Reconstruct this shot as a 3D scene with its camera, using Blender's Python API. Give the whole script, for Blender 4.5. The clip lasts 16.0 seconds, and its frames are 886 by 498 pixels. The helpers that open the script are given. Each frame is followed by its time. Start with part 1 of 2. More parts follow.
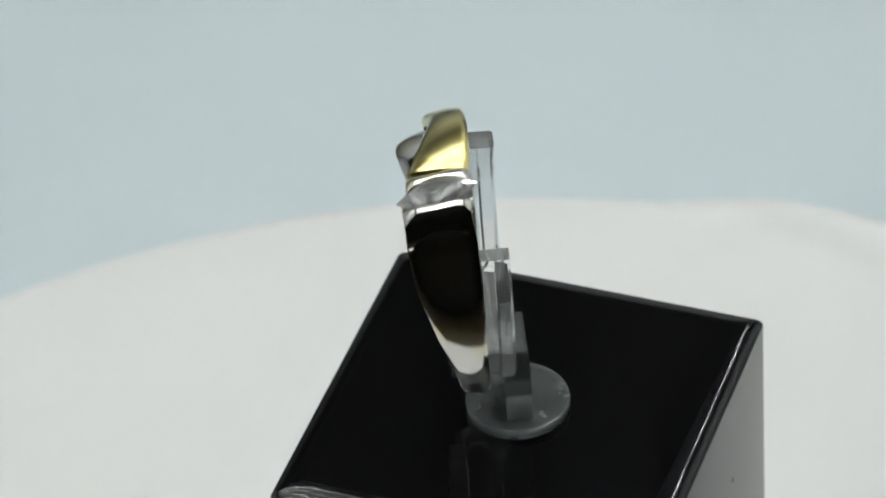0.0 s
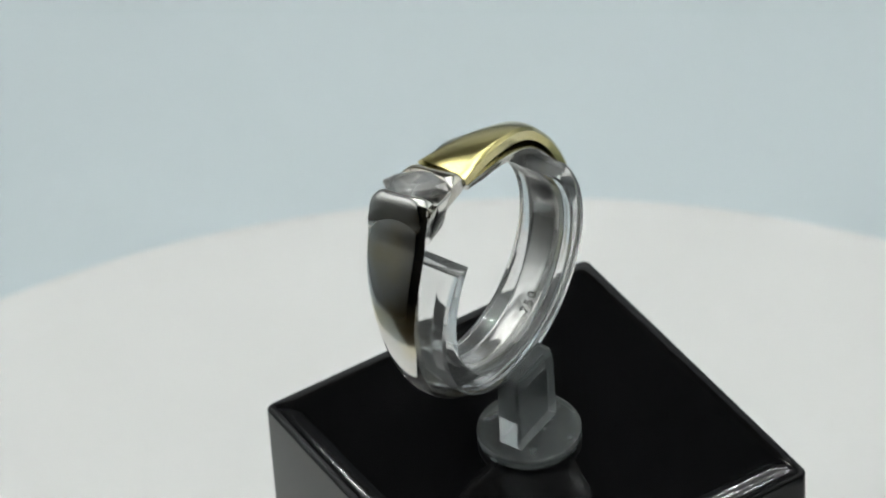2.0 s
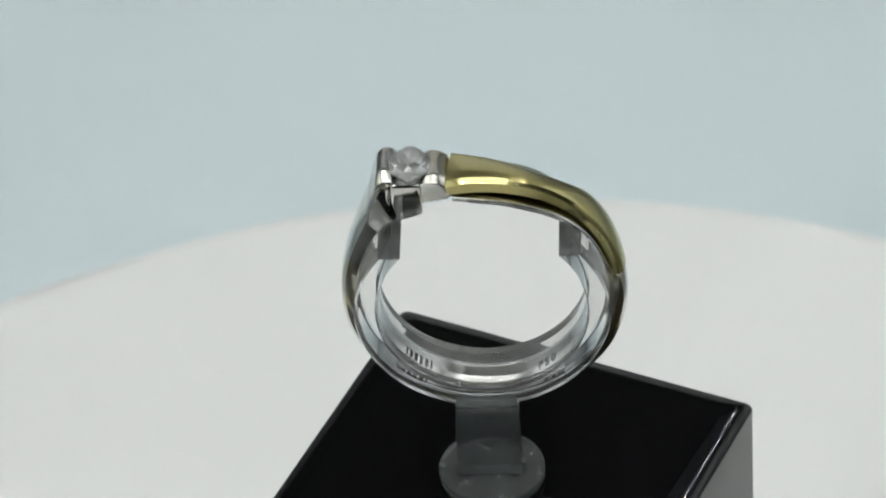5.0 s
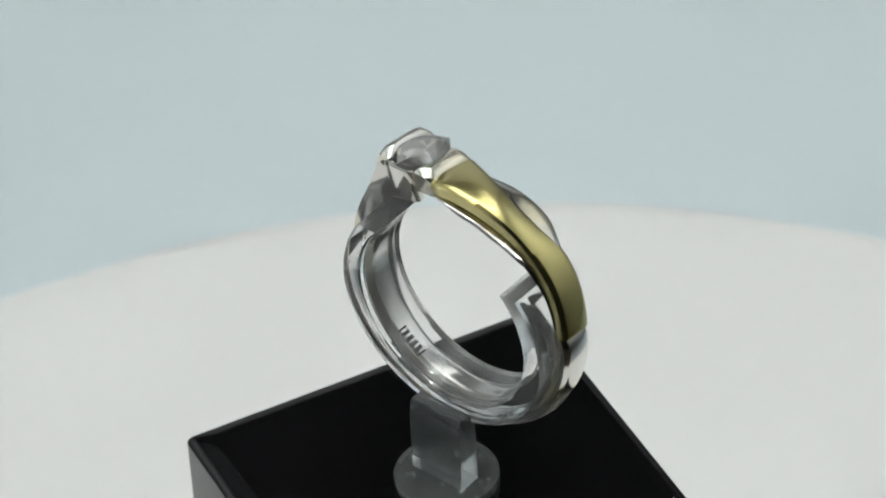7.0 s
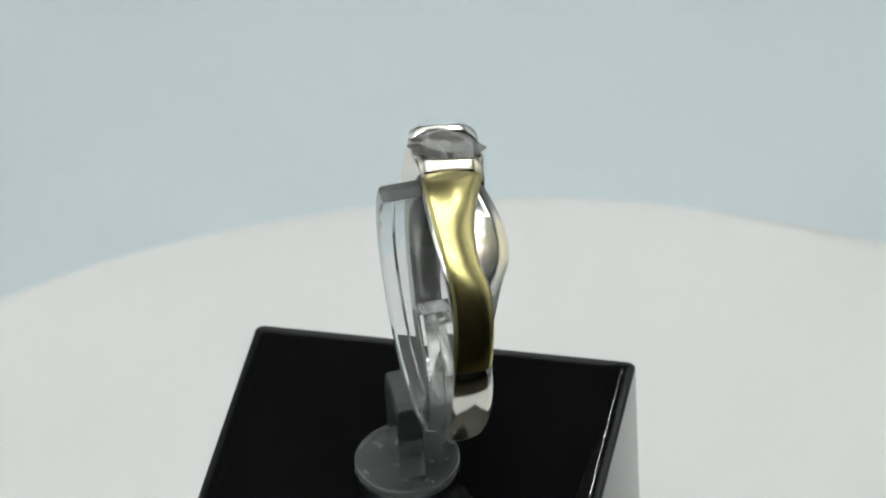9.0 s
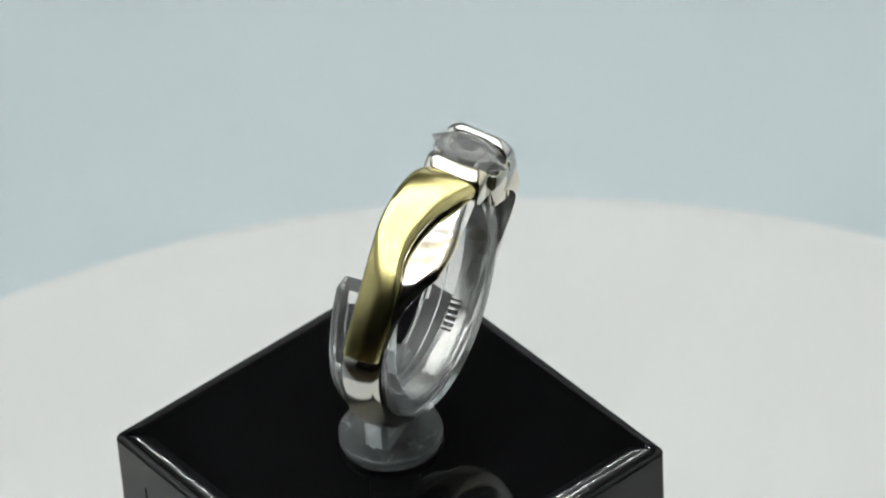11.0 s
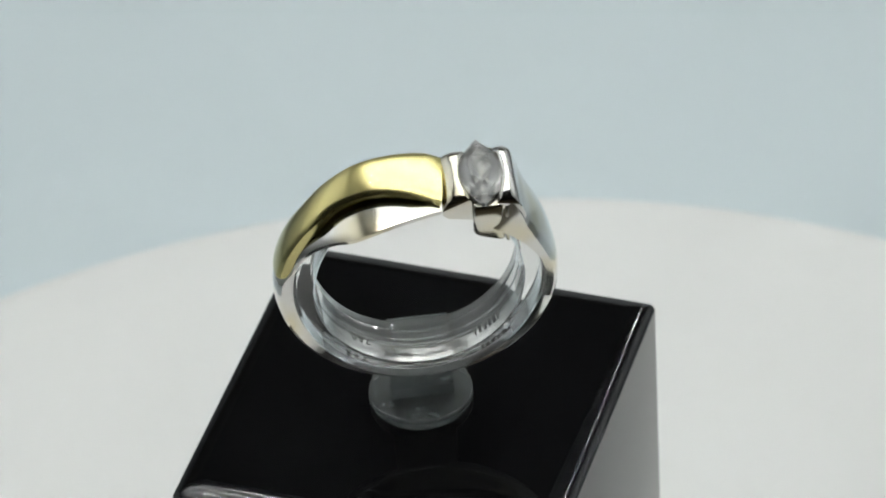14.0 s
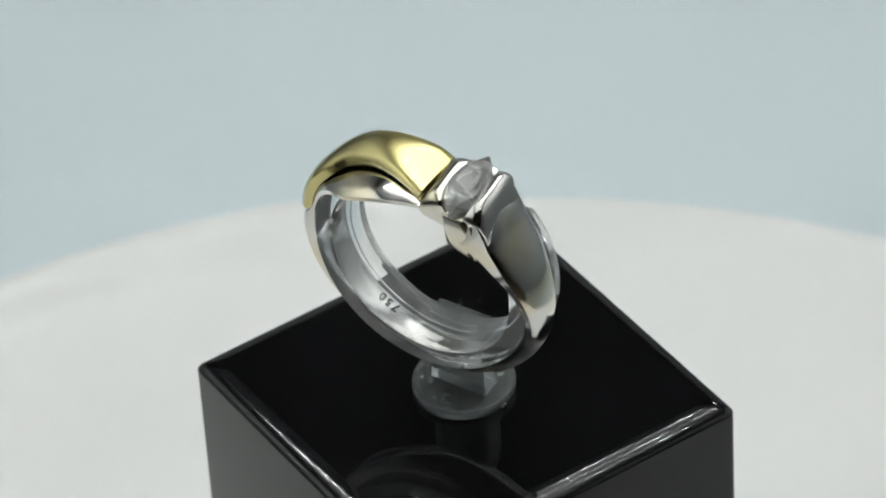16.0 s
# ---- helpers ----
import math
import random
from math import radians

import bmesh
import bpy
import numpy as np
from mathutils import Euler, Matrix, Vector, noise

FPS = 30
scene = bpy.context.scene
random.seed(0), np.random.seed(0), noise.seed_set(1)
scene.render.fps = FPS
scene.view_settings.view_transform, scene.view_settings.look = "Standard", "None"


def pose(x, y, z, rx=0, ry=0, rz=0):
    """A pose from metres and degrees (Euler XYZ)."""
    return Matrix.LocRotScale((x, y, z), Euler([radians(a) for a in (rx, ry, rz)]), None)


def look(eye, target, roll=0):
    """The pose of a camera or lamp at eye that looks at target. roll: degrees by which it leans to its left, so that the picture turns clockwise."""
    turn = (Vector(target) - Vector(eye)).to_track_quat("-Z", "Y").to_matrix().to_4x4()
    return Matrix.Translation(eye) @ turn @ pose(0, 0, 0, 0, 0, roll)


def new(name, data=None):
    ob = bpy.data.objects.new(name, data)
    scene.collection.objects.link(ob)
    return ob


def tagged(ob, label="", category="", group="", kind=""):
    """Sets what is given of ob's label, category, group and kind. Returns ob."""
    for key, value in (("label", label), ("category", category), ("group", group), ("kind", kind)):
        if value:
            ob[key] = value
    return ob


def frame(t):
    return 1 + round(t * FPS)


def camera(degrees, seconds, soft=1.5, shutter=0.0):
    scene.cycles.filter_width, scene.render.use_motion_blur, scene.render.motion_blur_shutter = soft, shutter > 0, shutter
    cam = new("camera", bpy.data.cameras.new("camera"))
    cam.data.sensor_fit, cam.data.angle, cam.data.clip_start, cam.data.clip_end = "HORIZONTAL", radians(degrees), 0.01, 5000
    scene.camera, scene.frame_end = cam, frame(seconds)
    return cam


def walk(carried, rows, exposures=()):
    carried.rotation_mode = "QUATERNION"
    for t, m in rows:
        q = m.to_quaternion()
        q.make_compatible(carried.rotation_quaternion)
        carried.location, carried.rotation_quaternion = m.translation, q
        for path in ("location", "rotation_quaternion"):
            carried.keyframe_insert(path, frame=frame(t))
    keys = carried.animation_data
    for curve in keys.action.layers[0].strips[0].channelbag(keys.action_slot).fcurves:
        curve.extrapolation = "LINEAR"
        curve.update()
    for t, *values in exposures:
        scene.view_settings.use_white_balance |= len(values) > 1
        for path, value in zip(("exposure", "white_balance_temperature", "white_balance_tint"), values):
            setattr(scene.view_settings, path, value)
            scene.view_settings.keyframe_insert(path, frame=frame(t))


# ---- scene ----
# One modelling unit is 0.75 mm; the block is 30 mm wide.
K = 0.00075
TOP = 75 * K              # height of the block above the turntable
cam = camera(10.0, 16.0, 1.9)
EYE = Vector((0, -376.4 * K, 349.9 * K + TOP))
PITCH, YAW = radians(40.76), radians(-0.09)
AIM = EYE + Vector((math.sin(YAW) * math.cos(PITCH), math.cos(YAW) * math.cos(PITCH), -math.sin(PITCH)))
VIEW = look(EYE, AIM, -3.6)
cam.data.dof.use_dof, cam.data.dof.focus_distance, cam.data.dof.aperture_fstop = True, 0.372, 80
walk(cam, [(0, VIEW), (16.0, VIEW)], exposures=[(0, 0.0), (16.0, 0.0)])

# ---- world and light ----
world = bpy.data.worlds.new("dim_room")
world.use_nodes = True
scene.world = world
world.node_tree.nodes["Background"].inputs[0].default_value = (0.8, 0.9, 1.0, 1)
world.node_tree.nodes["Background"].inputs[1].default_value = 0.02


LED_POWER = 408          # glow of one lamp diode
PANEL_POWER = 0.3        # glow of the lamp panel between them


# ---- materials ----
def material(name, colour, rough=0.5, metal=0.0, **more):
    m = bpy.data.materials.new(name)
    m.use_nodes = True
    b = m.node_tree.nodes["Principled BSDF"]
    b.inputs["Base Color"].default_value = (*colour, 1)
    b.inputs["Roughness"].default_value = rough
    b.inputs["Metallic"].default_value = metal
    for key, value in more.items():
        b.inputs[key.replace("_", " ")].default_value = value
    return m


def vary(m, scale, amount, bump=0.0, bump_scale=None, rough=None, dist=0.0002):
    """Uneven tone, roughness and fine relief."""
    t = m.node_tree
    b = t.nodes["Principled BSDF"]
    co = t.nodes.new("ShaderNodeTexCoord")
    n1 = t.nodes.new("ShaderNodeTexNoise")
    n1.inputs["Scale"].default_value, n1.inputs["Detail"].default_value = scale, 6
    t.links.new(co.outputs["Object"], n1.inputs["Vector"])
    if amount:
        mix = t.nodes.new("ShaderNodeMix")
        mix.data_type = "RGBA"
        c = b.inputs["Base Color"].default_value[:]
        mix.inputs[6].default_value = (*[v * (1 - amount) for v in c[:3]], 1)
        mix.inputs[7].default_value = (*[min(1, v * (1 + amount)) for v in c[:3]], 1)
        t.links.new(n1.outputs[0], mix.inputs[0])
        t.links.new(mix.outputs[2], b.inputs["Base Color"])
    if rough:
        r = t.nodes.new("ShaderNodeMapRange")
        r.inputs[1].default_value, r.inputs[2].default_value = 0.35, 0.7
        r.inputs[3].default_value, r.inputs[4].default_value = rough
        t.links.new(n1.outputs[0], r.inputs[0])
        t.links.new(r.outputs[0], b.inputs["Roughness"])
    if bump:
        n2 = t.nodes.new("ShaderNodeTexNoise")
        n2.inputs["Scale"].default_value, n2.inputs["Detail"].default_value = bump_scale or scale, 4
        t.links.new(co.outputs["Object"], n2.inputs["Vector"])
        bp = t.nodes.new("ShaderNodeBump")
        bp.inputs["Strength"].default_value, bp.inputs["Distance"].default_value = bump, dist
        t.links.new(n2.outputs[0], bp.inputs["Height"])
        t.links.new(bp.outputs[0], b.inputs["Normal"])
    return m


def worn(m, scale, under, low, high):
    """Patches where the plating has thinned and the metal below shows."""
    t = m.node_tree
    b = t.nodes["Principled BSDF"]
    co, n = t.nodes.new("ShaderNodeTexCoord"), t.nodes.new("ShaderNodeTexNoise")
    n.inputs["Scale"].default_value, n.inputs["Detail"].default_value = scale, 3
    r, mix = t.nodes.new("ShaderNodeMapRange"), t.nodes.new("ShaderNodeMix")
    r.inputs[1].default_value, r.inputs[2].default_value = low, high
    mix.data_type = "RGBA"
    mix.inputs[6].default_value = b.inputs["Base Color"].default_value[:]
    mix.inputs[7].default_value = (*under, 1)
    t.links.new(co.outputs["Object"], n.inputs["Vector"])
    t.links.new(n.outputs[0], r.inputs[0])
    t.links.new(r.outputs[0], mix.inputs[0])
    t.links.new(mix.outputs[2], b.inputs["Base Color"])


WHITE_GOLD = vary(material("white_gold", (0.73, 0.715, 0.685), 0.12, 1.0, Coat_Weight=0.6, Coat_Roughness=0.03), 170, 0.0, 0.02, 420, (0.09, 0.15))
worn(WHITE_GOLD, 190, (0.72, 0.65, 0.47), 0.46, 0.64)
# Same white gold, its colour lightened so the inside of the band looks lit.
INSIDE_LIT = vary(material("white_gold_inside_lit", (0.9, 0.885, 0.86), 0.12, 1.0), 500, 0.06, 0.2, 900, (0.08, 0.16))
YELLOW_GOLD = vary(material("yellow_gold", (0.6, 0.525, 0.22), 0.24, 1.0, Coat_Weight=0.5, Coat_Roughness=0.03), 300, 0.04, 0.02, 350, (0.2, 0.27))
ENGRAVED = material("engraving", (0.04, 0.038, 0.035), 0.7)
BLACK = vary(material("black_acrylic", (0.0032, 0.0032, 0.0035), 0.02, IOR=1.36), 120, 0.0, 0.0, 60, (0.012, 0.04))
EDGE = vary(material("polished_acrylic_edge", (0.0032, 0.0032, 0.0035), 0.03, IOR=1.42), 120, 0.0, 0.12, 900, (0.012, 0.04), 0.0001)
MATT = material("dull_black", (0.006, 0.006, 0.006), 0.9)
CLEAR = vary(material("clear_acrylic", (0.99, 0.995, 0.995), 0.03, IOR=1.49, Transmission_Weight=0.93), 200, 0.0, 0.03, 260)
STEM = vary(material("hazy_acrylic", (0.5, 0.53, 0.535), 0.12, IOR=1.49, Transmission_Weight=0.88), 400, 0.05, 0.1, 600, (0.05, 0.2))
FROSTED = vary(material("cloudy_acrylic", (0.3, 0.32, 0.32), 0.12, IOR=1.49, Transmission_Weight=0.82), 700, 0.3, 0.03, 700, (0.1, 0.28))
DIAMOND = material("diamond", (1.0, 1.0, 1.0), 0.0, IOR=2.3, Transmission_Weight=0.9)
TABLE_WHITE = vary(material("white_vinyl", (0.69, 0.685, 0.675), 0.5), 40, 0.02, 0.1, 90, (0.38, 0.55))
PAPER = vary(material("pale_blue_paper", (0.64, 0.71, 0.74), 0.9), 25, 0.02, 0.08, 400)
WALL = vary(material("white_fabric", (0.78, 0.79, 0.80), 0.9), 30, 0.03, 0.2, 600)
DARK = vary(material("dark_fabric", (0.012, 0.012, 0.013), 0.85), 60, 0.15, 0.2, 500)
# Near-black brown stands in for the unlit room on the camera side.
DARK_ROOM = vary(material("dark_room_stand_in", (0.013, 0.012, 0.009), 0.9), 12, 0.06, 0.2, 300)
WOOD = vary(material("brown_wood", (0.075, 0.06, 0.035), 0.5), 14, 0.25, 0.1, 200, (0.4, 0.6))
PLASTER = vary(material("beige_plaster", (0.66, 0.60, 0.47), 0.9), 12, 0.06, 0.2, 300)
SPECK = material("grey_speck", (0.25, 0.26, 0.27), 0.9)
PANEL = material("lamp_panel", (0.45, 0.45, 0.44), 0.5)
PANEL.node_tree.nodes["Principled BSDF"].inputs["Emission Color"].default_value = (0.96, 1.0, 0.98, 1)
PANEL.node_tree.nodes["Principled BSDF"].inputs["Emission Strength"].default_value = PANEL_POWER
GLOW = material("led", (1, 1, 1), 0.4)
GLOW.node_tree.nodes["Principled BSDF"].inputs["Emission Color"].default_value = (0.96, 1.0, 0.98, 1)
GLOW.node_tree.nodes["Principled BSDF"].inputs["Emission Strength"].default_value = LED_POWER


# ---- building helpers ----
def part(name, bm, mat, parent=None, label="", smooth=True):
    me = bpy.data.meshes.new(name)
    bmesh.ops.recalc_face_normals(bm, faces=bm.faces)
    for f in bm.faces:
        f.smooth = smooth
    bm.to_mesh(me)
    bm.free()
    me.materials.append(mat)
    ob = new(name, me)
    ob.parent = parent
    if label:
        tagged(ob, label)
    return ob


def box(x0, x1, y0, y1, z0, z1, bevel=0.0, seg=3):
    bm = bmesh.new()
    bmesh.ops.create_cube(bm, size=1)
    for v in bm.verts:
        v.co = Vector(((x0, x1)[v.co.x > 0], (y0, y1)[v.co.y > 0], (z0, z1)[v.co.z > 0]))
    if bevel:
        bmesh.ops.bevel(bm, geom=bm.edges[:], offset=bevel, segments=seg, profile=0.5, affect="EDGES")
    return bm


def loft(sections, closed=False):
    """A skin over rows of points that are closed loops; capped at both ends unless it closes on itself."""
    bm = bmesh.new()
    rows = [[bm.verts.new(c) for c in s] for s in sections]
    n = len(rows[0])
    for i in range(len(rows) - (0 if closed else 1)):
        a, b = rows[i], rows[(i + 1) % len(rows)]
        for j in range(n):
            bm.faces.new((a[j], a[(j + 1) % n], b[(j + 1) % n], b[j]))
    if not closed:
        bm.faces.new(rows[0][::-1])
        bm.faces.new(rows[-1])
    return bm


def sharpen(ob, degrees=35):
    """Keep edges steeper than this crisp."""
    bm = bmesh.new()
    bm.from_mesh(ob.data)
    for e in bm.edges:
        e.smooth = len(e.link_faces) == 2 and e.calc_face_angle(0) < radians(degrees)
    bm.to_mesh(ob.data)
    bm.free()
    return ob


def ease(x, table):
    """A smooth curve through (x, value, value, ...) rows."""
    xs = [r[0] for r in table]
    i = max(0, min(len(xs) - 2, int(np.searchsorted(xs, x)) - 1))
    q = min(1, max(0, (x - xs[i]) / (xs[i + 1] - xs[i])))
    out = []
    for c in range(1, len(table[0])):
        g = lambda j: table[max(0, min(len(xs) - 1, j))]
        def slope(j):
            a, b = g(j - 1), g(j + 1)
            return (b[c] - a[c]) / max(1e-6, b[0] - a[0])
        h = xs[i + 1] - xs[i]
        m0, m1 = slope(i) * h, slope(i + 1) * h
        a, b = table[i][c], table[i + 1][c]
        out.append((2 * q**3 - 3 * q**2 + 1) * a + (q**3 - 2 * q**2 + q) * m0 + (3 * q**2 - 2 * q**3) * b + (q**3 - q**2) * m1)
    return out


def at(theta, r, y):
    """A point of the ring: degrees from the top, radius, way across."""
    a = radians(theta)
    return Vector((r * math.sin(a) * K, y * K, r * math.cos(a) * K))


def empty(name, m, label, category):
    ob = new(name)
    ob.empty_display_size = 0.005
    ob.matrix_world = m
    return tagged(ob, label, category)


# ---- the photo table ----
def photo_table():
    floor = part("floor", box(-0.30, 0.30, -0.10, 0.62, -0.064, -0.06), PAPER)
    tagged(floor, "pale blue-grey paper sheet under and behind the turntable", "backdrop", kind="structure")
    desk = part("desk", box(-1.2, 1.2, -0.6, 1.2, -0.10, -0.064), WOOD)
    tagged(desk, "brown wooden desk top under the paper sheet", "desk", kind="structure")
    for name, b in (("wall_north", (-0.31, 0.31, 0.62, 0.63, -0.064, 0.36)), ("wall_west", (-0.31, -0.30, -0.26, 0.62, -0.064, 0.46)),
                    ("wall_east", (0.30, 0.31, -0.26, 0.62, -0.064, 0.46))):
        tagged(part(name, box(*b), WALL), "white foam board standing round the photo table", "wall", kind="structure")
    for name, b in (("wall_far_north", (-1.2, 1.2, 1.2, 1.21, -0.1, 1.5)),
                    ("wall_far_west", (-1.21, -1.2, -1.2, 1.2, -0.1, 1.5)), ("wall_far_east", (1.2, 1.21, -1.2, 1.2, -0.1, 1.5)), ("ceiling_far", (-1.21, 1.21, -1.21, 1.21, 1.5, 1.51))):
        tagged(part(name, box(*b), PLASTER), "beige plaster side of the dim room", "wall", kind="structure")
    tagged(part("ceiling", box(-0.31, 0.31, -0.2, 0.4, 0.46, 0.464), WALL), "white fabric roof of the photo box", "ceiling", kind="structure")
    # Unseen wall, added so that metal facing the camera reflects darkness.
    tagged(part("wall_south", box(-1.2, 1.2, -0.61, -0.6, -0.1, 1.5), DARK_ROOM), "unseen dark brown wall added behind the camera for dark reflections", "wall", kind="structure")
    dust = part("dust_speck", box(-0.0003, 0.0003, -0.0004, 0.0004, 0, 0.0003), SPECK)
    dust.location = SPOT
    tagged(dust, "tiny grey dust speck on the paper sheet", "dust")


SPOT = (0.0425, 0.139, -0.06)
photo_table()


# ---- things on the turntable ----
def turn(t):
    return pose(0, 0, 0, 0, 0, -20.94 - 19.14 * t)


# folds of the cover: direction, distance from the axis, drop beyond it
FOLDS = [(245, 84, 0.11), (67, 93, 0.1)]
STEP = (76.3, 87.6, 2.3)   # a raised flap: direction, distance, height


def cover(r, a):
    """The height of the rumpled cover in millimetres."""
    x, y = r * math.cos(radians(2 * a)), r * math.sin(radians(2 * a))
    h = 0.0
    for way, d, drop in FOLDS:
        q = x * math.cos(radians(way)) + y * math.sin(radians(way)) - d
        h -= drop * 0.5 * (q + math.sqrt(q * q + 2))
    way, d, high = STEP
    q = min(1, max(0, (x * math.cos(radians(way)) + y * math.sin(radians(way)) - d) / 4.6))
    h += high * q * q * (3 - 2 * q)
    return h + 0.12 * (r / 95) ** 3 * noise.noise(Vector((x * 0.05, y * 0.05, 0.3)))


def turntable():
    base = empty("turntable", pose(0, 0, -0.06), "white round display turntable with a vinyl cover", "turntable")
    n = 180
    prof = [(95.0, 59.6), (95.7, 58.5), (95.9, 56), (95.9, 50), (94, 48), (70, 47), (70, 0.05), (40, 0.05)]
    bm = bmesh.new()
    rows = []
    for r in (8, 20, 32, 44, 56, 64, 70, 75, 79, 82, 84, 86, 87.5, 89, 90.2, 91.4, 92.4, 93.4, 94.4):
        rows.append([(r, a, 60 + cover(r, a)) for a in range(n)])
    rows.append([(95.0, a, 59.6 + cover(95, a)) for a in range(n)])
    made = []
    for row in rows:
        made.append([bm.verts.new((r / 1000 * math.cos(radians(2 * a)), r / 1000 * math.sin(radians(2 * a)), z / 1000)) for r, a, z in row])
    for a, b in zip(made, made[1:]):
        for j in range(n):
            bm.faces.new((a[j], a[(j + 1) % n], b[(j + 1) % n], b[j]))
    bm.faces.new(made[0])
    edge = [v.co.copy() for v in made[-1]]
    part("cover", bm, TABLE_WHITE, base, "rumpled white vinyl cover")
    bm = bmesh.new()
    made = [[bm.verts.new(c) for c in edge]]
    for r, z in prof[1:]:
        made.append([bm.verts.new((r / 1000 * math.cos(radians(2 * a)), r / 1000 * math.sin(radians(2 * a)), z / 1000)) for a in range(n)])
    for a, b in zip(made, made[1:]):
        for j in range(n):
            bm.faces.new((a[j], a[(j + 1) % n], b[(j + 1) % n], b[j]))
    bm.faces.new(made[-1])
    part("platter", bm, TABLE_WHITE, base)
    return base, pose(0, 0, -0.06)


def display_block():
    m = pose(4.461 * K, 5.891 * K, 0, 0, 0, -0.54)
    base = empty("display_block", m, "glossy black acrylic display block with rounded edges", "display block")
    def outline(hx, hy, r, z):
        pts = []
        for q, (sx, sy) in enumerate(((1, 1), (-1, 1), (-1, -1), (1, -1))):
            for i in range(6):
                a = radians(90 * q + 18 * i)
                pts.append(Vector(((sx * (hx - r) + r * math.cos(a)) * K, (sy * (hy - r) + r * math.sin(a)) * K, z * K)))
        return pts

    hx, hy, wide, drop, top = 20.1, 19.8, 2.8, 1.0, 75.8
    rows = [outline(hx - 0.35, hy - 0.35, 0.6, 0), outline(hx, hy, 0.8, 0.4), outline(hx, hy, 0.8, 40), outline(hx, hy, 0.8, top - drop)]
    for i in range(1, 25):
        a = radians(90 * i / 24)
        d = wide * (1 - math.cos(a))
        rows.append(outline(hx - d, hy - d, 0.8 + 0.3 * d, top - drop * (1 - math.sin(a))))
    body = part("body", loft(rows), BLACK, base)
    body.data.materials.append(EDGE)
    for f in body.data.polygons:
        if 0.2 < f.normal.z < 0.995:
            f.material_index = 1
    part("scratch", box(15.1 * K, 15.35 * K, 19.79 * K, 19.82 * K, 67.9 * K, 71.2 * K), MATT, base, "small dull scratch")
    part("scratch", box(20.09 * K, 20.12 * K, 7.65 * K, 7.9 * K, 63.0 * K, 63.6 * K), MATT, base, "small dull scratch")
    return base, m


HOLD = pose(3.57 * K, 5.0 * K, TOP, 0, 0, 113.26)


def ring_holder():
    base = empty("ring_holder", HOLD, "clear acrylic ring clip on a cloudy round foot", "ring holder")
    c = Vector((0.14 * K, -0.93 * K, 0))
    n = 72
    prof = [(0.02, 0.82), (5.05, 0.82), (5.27, 0.92), (5.35, 1.15), (5.35, 1.72), (5.27, 1.93), (5.08, 2.0), (4.85, 1.97), (4.62, 1.8), (0.02, 1.76)]
    bm = loft([[c + Vector((r * K * math.cos(a), r * K * math.sin(a), z * K)) for r, z in prof] for a in np.linspace(0, 2 * math.pi, n, endpoint=False)], True)
    sharpen(part("foot", bm, FROSTED, base))
    secs = []
    for i, z in enumerate((1.9, 4, 7, 9.0, 10.0, 10.6, 10.9)):
        d = (0, 0, 0, 0.1, 0.4, 0.8, 1.2)[i]
        y0, y1, h = -2.2 + d * 0.3, 0.4 - d * 0.7, 3.2 - d * 0.15
        secs.append([Vector((x * K, y * K, z * K)) for x, y in ((-h, y0), (h, y0), (h, y1), (-h, y1))])
    sharpen(part("stem", loft(secs), STEM, base), 30)
    secs = []
    for q in np.linspace(0, 1, 121):
        tin, tout = 48.5 + 263 * q, 54 + 252 * q
        g = 0.45 * min(1, max(0, (130 - abs(tin - 180)) / 45))
        secs.append([at(th, r, y) + Vector((0, 0, 22 * K)) for th, r, y in (
            (tin, 10.5, -0.3), (tout, 12.0 + g, -0.3), (tout, 12.22 + g, 0.0), (tout, 12.24 + g, 1.1), (tout, 12.26 + g / 2, 1.3), (tout, 12.25, 1.35),
            (tout, 12.25, 5.9), (tout, 12.1, 6.05), (tin, 10.5, 6.05), (tin, 10.3, 5.9), (tin, 10.3, -0.1))])
    sharpen(part("clip", loft(secs), CLEAR, base, "clear open ring clip"), 30)
    return base, HOLD


# the band, by the angle round it: outer radius, inner radius, near rim, far rim, far rim's outer and inner radius
BAND = [(-372, 12.7, 11.3, 2.4, 8.4, 12.3, 11.2), (-360, 12.4, 10.95, 2.05, 8.8, 11.9, 10.8), (-349, 12.4, 10.9, 2.0, 9.1, 11.8, 10.7),
        (-337, 12.5, 10.95, 2.0, 9.2, 11.8, 10.7), (-325, 12.7, 11.2, 2.2, 8.9, 12.0, 10.9), (-314, 12.9, 11.6, 2.3, 7.8, 12.5, 11.3),
        (-300, 13.1, 12.1, 2.4, 6.6, 13.0, 11.9), (-284, 13.4, 12.3, 2.1, 5.8, 13.3, 12.3), (-276, 14.25, 12.3, 1.9, 5.7, 14.05, 12.3),
        (-255, 14.3, 12.3, 1.7, 5.6, 14.1, 12.3), (-225, 14.15, 12.3, 1.9, 5.3, 13.95, 12.3), (-180, 13.95, 12.3, 2.2, 5.3, 13.75, 12.3),
        (-125, 14.2, 12.3, 2.6, 5.6, 13.9, 12.3), (-103, 14.1, 12.3, 2.6, 6.3, 13.8, 12.3), (-81, 14.0, 12.3, 2.5, 7.6, 13.7, 12.3),
        (-63, 14.25, 12.2, 2.3, 8.7, 13.8, 12.1), (-50, 14.8, 12.0, 2.3, 9.1, 14.4, 11.9), (-43, 15.6, 11.7, 2.4, 9.2, 15.25, 11.7), (-36, 16.45, 11.5, 2.5, 9.1, 16.1, 11.5)]
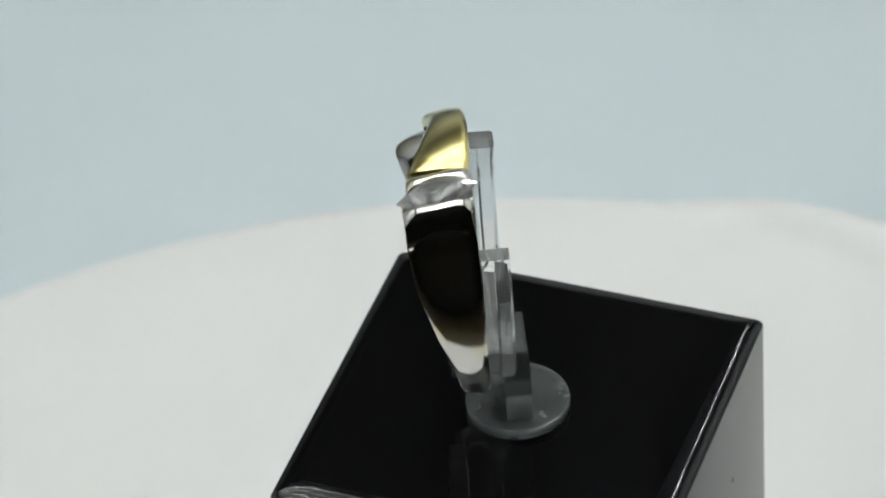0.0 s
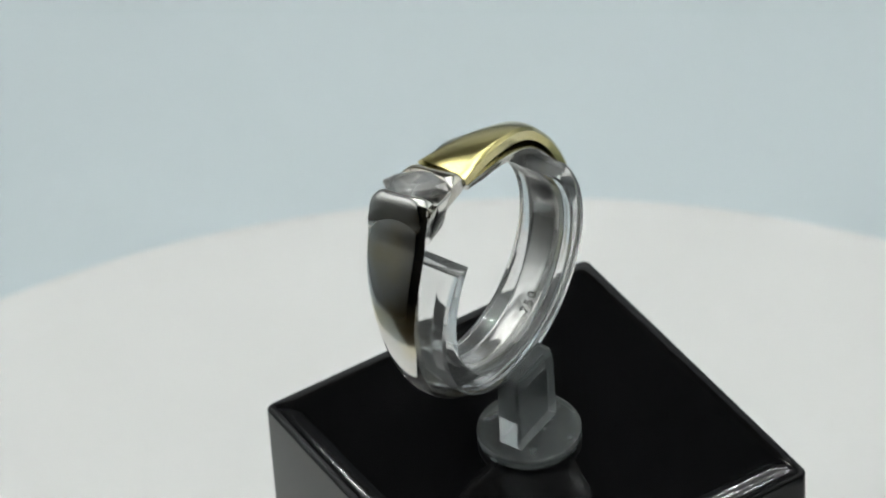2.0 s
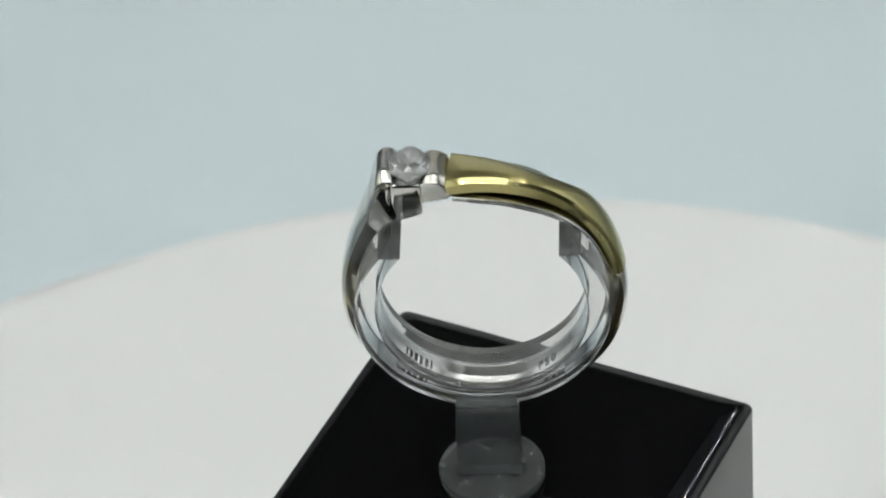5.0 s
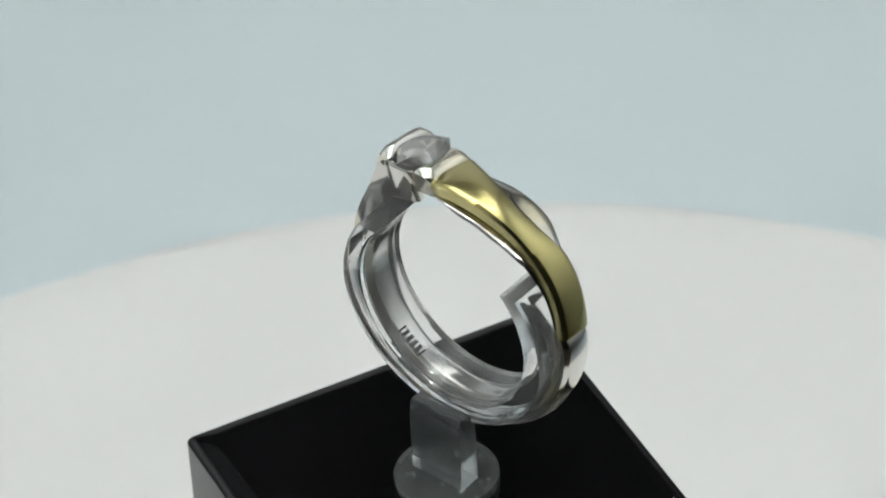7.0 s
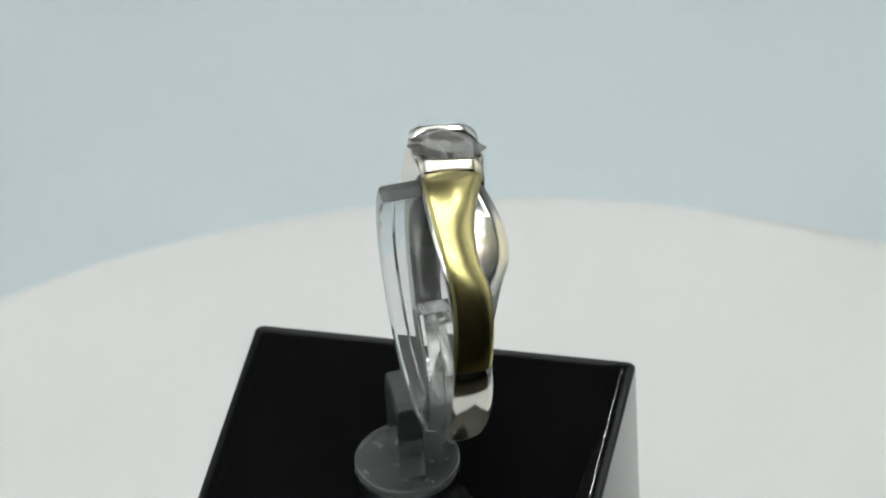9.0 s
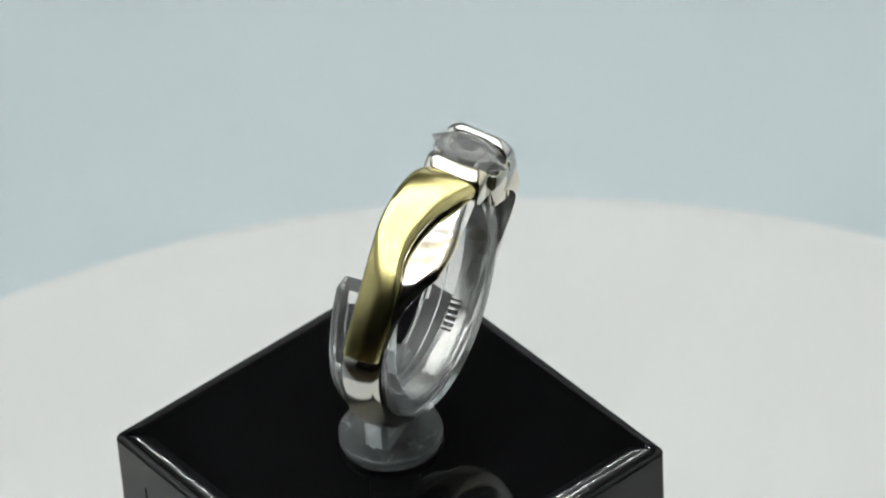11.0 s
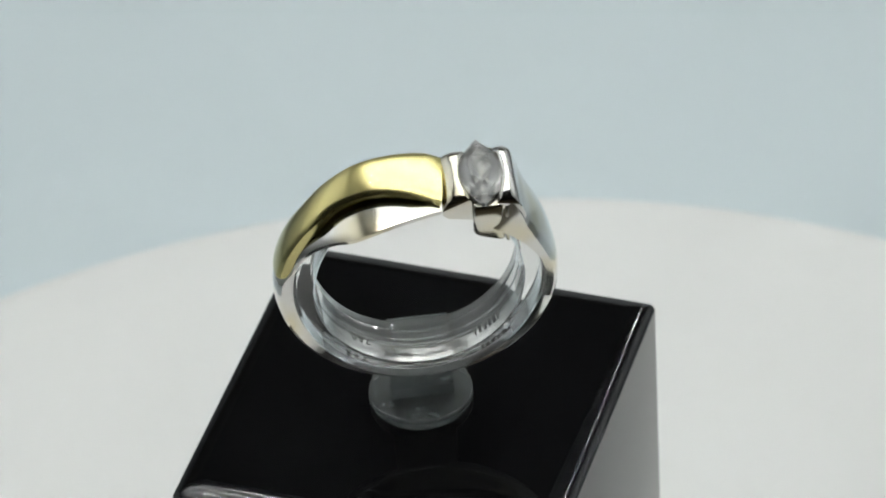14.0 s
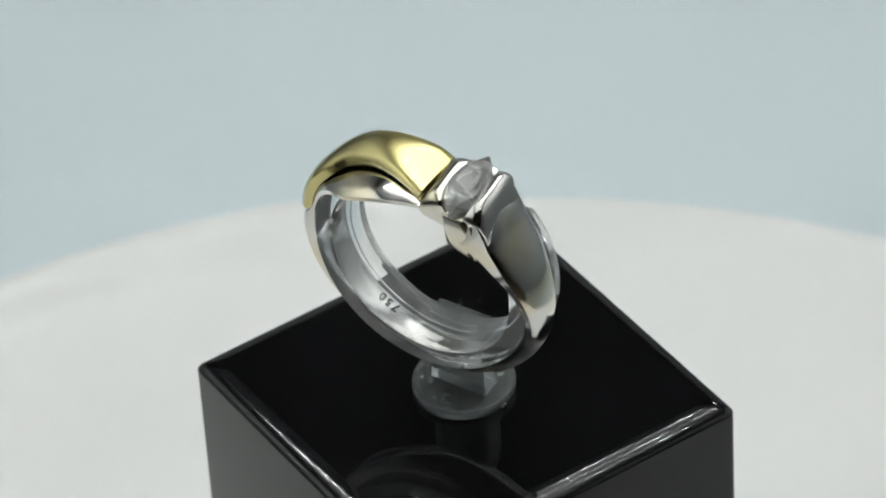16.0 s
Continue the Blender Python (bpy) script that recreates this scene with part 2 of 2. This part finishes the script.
GOLD = [(-11, 13.5, 2.4, 8.4), (-5, 13.6, 2.15, 7.9), (8, 13.75, 2.0, 6.8), (21, 13.9, 2.05, 6.0), (35, 14.0, 2.3, 5.75), (48, 14.05, 2.45, 6.3), (62, 14.1, 2.35, 6.2), (80, 14.05, 1.9, 5.65)]
def in_head(t, h, y):
    """A point of the upright head: along the band from the stone's middle, height over the ring's middle, across."""
    return Vector(((t - 6.6) * K, y * K, (h - 0.12 * (y - 5.75)) * K))


def taper(h, y):
    """The head narrows downwards, most on its near side."""
    return y + (0.5 if y < 5.75 else 0.1) * (5.75 - y) * min(1, max(0, (13.2 - h) / 6))


def inside(theta, y, r=12.27):
    """A pose on the inside of the band, facing its middle."""
    a = radians(theta)
    m = Matrix(((-math.cos(a), 0, -math.sin(a)), (0, 1, 0), (math.sin(a), 0, -math.cos(a)))).to_4x4()
    return Matrix.Translation(at(theta, r, y)) @ m


def hallmark(base):
    """The purity number, and strokes in place of the maker's name."""
    for i, sign in enumerate("750"):
        data = bpy.data.curves.new("hallmark", "FONT")
        data.body, data.size, data.align_x, data.extrude = sign, 1.4 * K, "CENTER", 0.012 * K
        data.offset = 0.03 * K
        text = new("draft", data)
        bpy.context.view_layer.update()
        me = bpy.data.meshes.new_from_object(text)
        bpy.data.objects.remove(text)
        me.materials.append(ENGRAVED)
        ob = new("hallmark", me)
        ob.parent = base
        ob.matrix_local = inside(151.5 - 4.3 * i, 2.6)
        tagged(ob, "engraved purity number")
    for i in range(5):
        a = -149.5 + 3.3 * (4 - i)
        for dx in (-0.25, 0.25):
            bar = part("maker_stroke", box((dx - 0.12) * K, (dx + 0.12) * K, -0.55 * K, 0.55 * K, 0, 0.03 * K), ENGRAVED, base)
            bar.matrix_local = inside(a, 3.4)


def wedding_ring():
    m = HOLD @ pose(0, 4 * K, 22.05 * K, -2.2, 0, 0) @ pose(0, -4 * K, 0)
    base = empty("ring", m, "two-tone white and yellow gold ring with a marquise stone", "ring")
    secs = []
    for th in np.linspace(-372, -36, 262):
        ro, ri, y0, y1, rq, iq = ease(th, BAND)
        slope = 0.25 + 0.1 * min(1, max(0, (-280 - th) / 25)) + 0.9 * min(1, max(0, (th + 80) / 30))
        s = []
        for v in np.linspace(0, 1, 13):
            crown = 0.35 * (1 - (2 * v - 1) ** 2)
            edge = 0.22 * (max(0, abs(2 * v - 1) - 0.84) / 0.16) ** 2
            s.append(at(th, ro + (rq - ro) * v + crown - 0.3 - edge, y0 + (y1 - y0) * v))
        for v in np.linspace(1, 0, 7):
            edge = 0.15 * (max(0, abs(2 * v - 1) - 0.6) / 0.4) ** 2
            s.append(at(th, ri + (iq - ri) * v + edge, y0 + slope + (y1 - y0 - slope) * v))
        secs.append(s)
    band = sharpen(part("band", loft(secs), WHITE_GOLD, base, "polished white gold band"), 40)
    # inner faces take the brightened copy of the white gold
    band.data.materials.append(INSIDE_LIT)
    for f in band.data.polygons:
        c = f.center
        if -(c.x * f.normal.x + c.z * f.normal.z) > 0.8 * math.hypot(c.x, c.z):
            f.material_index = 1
    secs = []
    for th in np.linspace(-11, 80, 90):
        ro, y0, y1 = ease(th, GOLD)
        s = []
        for v in np.linspace(0, 1, 15):
            edge = 0.3 * (max(0, abs(2 * v - 1) - 0.82) / 0.18) ** 2
            lead = 2.2 * (1 - v) * max(0, 1 - (th + 11) / 20)
            lean = 0.45 * (1 - 2 * v) * min(1, max(0, (50 - th) / 25)) * min(1, (th + 17) / 12)
            s.append(at(th - lead, ro + lean + 0.3 * (1 - (2 * v - 1) ** 2) - edge, y0 + (y1 - y0) * v))
        s += [at(th, ro - 1.2, y1 - 0.1), at(th - lead - 2.2 * max(0, 1 - (th + 11) / 20), ro - 1.0, y0 + 0.12)]
        secs.append(s)
    sharpen(part("inlay", loft(secs), YELLOW_GOLD, base, "yellow gold overlay strip"), 40)
    # collar beside the gold
    secs = []
    for y in np.linspace(2.45, 8.65, 41):
        x = 1.75 - 0.7 * ((y - 5.75) / 3.3) ** 2
        q = abs(y - 5.55) / 3.1
        h = -0.55 * max(0, (q - 0.62) / 0.38) ** 2.2
        rim = [(x, 10.4), (x, 12.4), (x + 0.02, 13.35 + h), (x + 0.1, 13.6 + h), (x + 0.28, 13.76 + h), (x + 0.55, 13.84 + h),
               (x * 0.5 + 1.75, 13.86 + h), (2.75, 13.78 + h), (3.2, 13.58 + h), (3.6, 13.28 + h), (3.9, 12.85 + h), (4.05, 12.3 + h), (4.1, 11.4), (3.6, 10.9)]
        secs.append([in_head(t, r, taper(r, y)) for t, r in rim])
    sharpen(part("collar", loft(secs), WHITE_GOLD, base), 60)
    # lip at the end of the wide shoulder
    secs = []
    for y in np.linspace(2.55, 9.15, 45):
        x = -1.75 + 0.55 * ((y - 5.75) / 3.3) ** 2
        q = (y - 5.8) / 3.45
        h = -1.0 * max(0, (abs(q) - 0.45) / 0.55) ** 2.3
        rim = [(x, 9.2), (x, 12.6), (x - 0.02, 13.55 + h), (x - 0.12, 13.85 + h), (x - 0.3, 14.08 + h), (x - 0.58, 14.24 + h), (-2.3 + x * 0.12, 14.28 + h),
               (-2.75, 14.16 + h), (-3.05, 13.92 + h), (-3.25, 13.55 + h), (-3.4, 13.05 + h), (-3.55, 12.4 + h * 0.5), (-3.75, 11.6), (-3.95, 10.6), (-3.2, 8.4)]
        secs.append([in_head(t, r, taper(r, y)) for t, r in rim])
    sharpen(part("lip", loft(secs), WHITE_GOLD, base), 60)
    # seat below the stone, with a rounded wall and a thin post at each point
    secs = []
    for y in np.linspace(3.6, 8.3, 12):
        secs.append([in_head(t, r, y) for t, r in ((-3.0, 8.2), (-2.2, 8.4), (-0.6, 9.15), (0.6, 9.7), (1.3, 10.3), (1.9, 10.8), (1.9, 11.3), (-3.0, 11.3))])
    seat = sharpen(part("stone_seat", loft(secs), WHITE_GOLD, base), 30)
    for y, way in ((3.0, -1), (8.45, 1)):
        for t, half, out, top in ((-0.35, 1.55, 0.85, 12.95), (-2.1, 0.2, 0.8, 12.6)):
            secs = []
            for k, w in ((0, 0.8), (0.02, 0.93), (0.06, 1.0), (0.5, 1.0), (0.94, 1.0), (0.98, 0.93), (1, 0.8)):
                ring = []
                for a in np.linspace(0, 2 * math.pi, 32, endpoint=False):
                    c, q = math.cos(a), math.sin(a)
                    dt = half * w * math.copysign(abs(c) ** 0.5, c)
                    low = 8.35 + 0.38 * (t + dt)
                    high = low + (top - way * 0.25 - low) * k
                    ring.append(in_head(t + dt, high, taper(high, y + way * (0.05 + out * w * math.copysign(abs(q) ** 0.5, q)))))
                secs.append(ring)
            sharpen(part("post", loft(secs), WHITE_GOLD, seat), 50)
    # marquise stone
    bm = bmesh.new()
    n = 16

    def girdle(q):
        """A point of the almond outline, q from 0 to 1 round it."""
        a = (q % 1) * 4 - 1
        side, v = (1, a) if a < 1 else (-1, 2 - a)
        return side * 2.25 * (1 - abs(v) ** 1.9), 3.95 * v

    rings = []
    for sc, turned, r in ((0.5, 0, 14.62), (0.8, 0.5, 14.2), (1.0, 0, 13.6), (1.0, 0, 13.42), (0.6, 0.5, 12.3)):
        ring = []
        for j in range(n):
            x, y = girdle((j + turned) / n)
            ring.append(bm.verts.new(in_head(x * sc, r - 0.082 * y * sc, 5.75 + y * sc)))
        rings.append(ring)
    for (a, b), late in zip(zip(rings, rings[1:]), (0, 1, 0, 0)):
        for j in range(n):
            k = (j + 1) % n
            if late:
                bm.faces.new((a[j], a[k], b[k]))
                bm.faces.new((a[j], b[k], b[j]))
            else:
                bm.faces.new((a[j], a[k], b[j]))
                bm.faces.new((a[k], b[k], b[j]))
    bm.faces.new(rings[0])
    tip = bm.verts.new(in_head(0, 11.35, 5.75))
    for j in range(n):
        bm.faces.new((rings[-1][j], tip, rings[-1][(j + 1) % n]))
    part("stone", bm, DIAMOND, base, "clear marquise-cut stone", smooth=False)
    hallmark(band)
    return base, m


MOVERS = [turntable(), display_block(), ring_holder(), wedding_ring()]


def led_lamp(m):
    base = empty("led_lamp", m, "overhead lamp panel with rows of small white diodes", "lamp")
    part("housing", box(-0.2, 0.2, -0.26, 0.26, 0.003, 0.02, 0.004), DARK, base)
    panel = part("panel", box(-0.19, 0.19, -0.25, 0.25, 0.0, 0.003), PANEL, base)
    for x, y in ((-0.15, -0.2), (0.15, -0.2), (-0.15, 0.2), (0.15, 0.2)):
        part("hanging_rod", box(x - 0.004, x + 0.004, y - 0.004, y + 0.004, 0.02, 0.46 - m.translation.z), DARK, base)
    diodes(panel, [(-0.168 + 0.024 * a, -0.225 + 0.075 * b, 0) for a in range(15) for b in range(7)])
    return base


def diodes(base, places):
    first = None
    for c in places:
        ob = new("diode", first.data) if first else part("diode", box(-0.0012, 0.0012, -0.0012, 0.0012, -0.0025, -0.0005), GLOW)
        first = first or ob
        ob.parent, ob.location = base, c


def led_strip(m):
    """A narrow bar of diodes at the back of the table."""
    base = empty("led_strip", m, "slim bar lamp with small white diodes", "lamp")
    housing = part("housing", box(-0.016, 0.016, -0.13, 0.13, 0.0, 0.014, 0.003), DARK, base)
    part("bracket", box(0.016, 0.1, -0.008, 0.008, 0.004, 0.01), DARK, base)
    diodes(housing, [(0, -0.12 + 0.024 * i, 0) for i in range(11)])
    return base


led_lamp(pose(-0.01, 0.04, 0.42))
led_strip(pose(0.18, 0.36, 0.39))


def motions():
    times = [0.4 * i for i in range(41)]
    for thing, m in MOVERS:
        walk(thing, [(t, turn(t) @ m) for t in times])


motions()
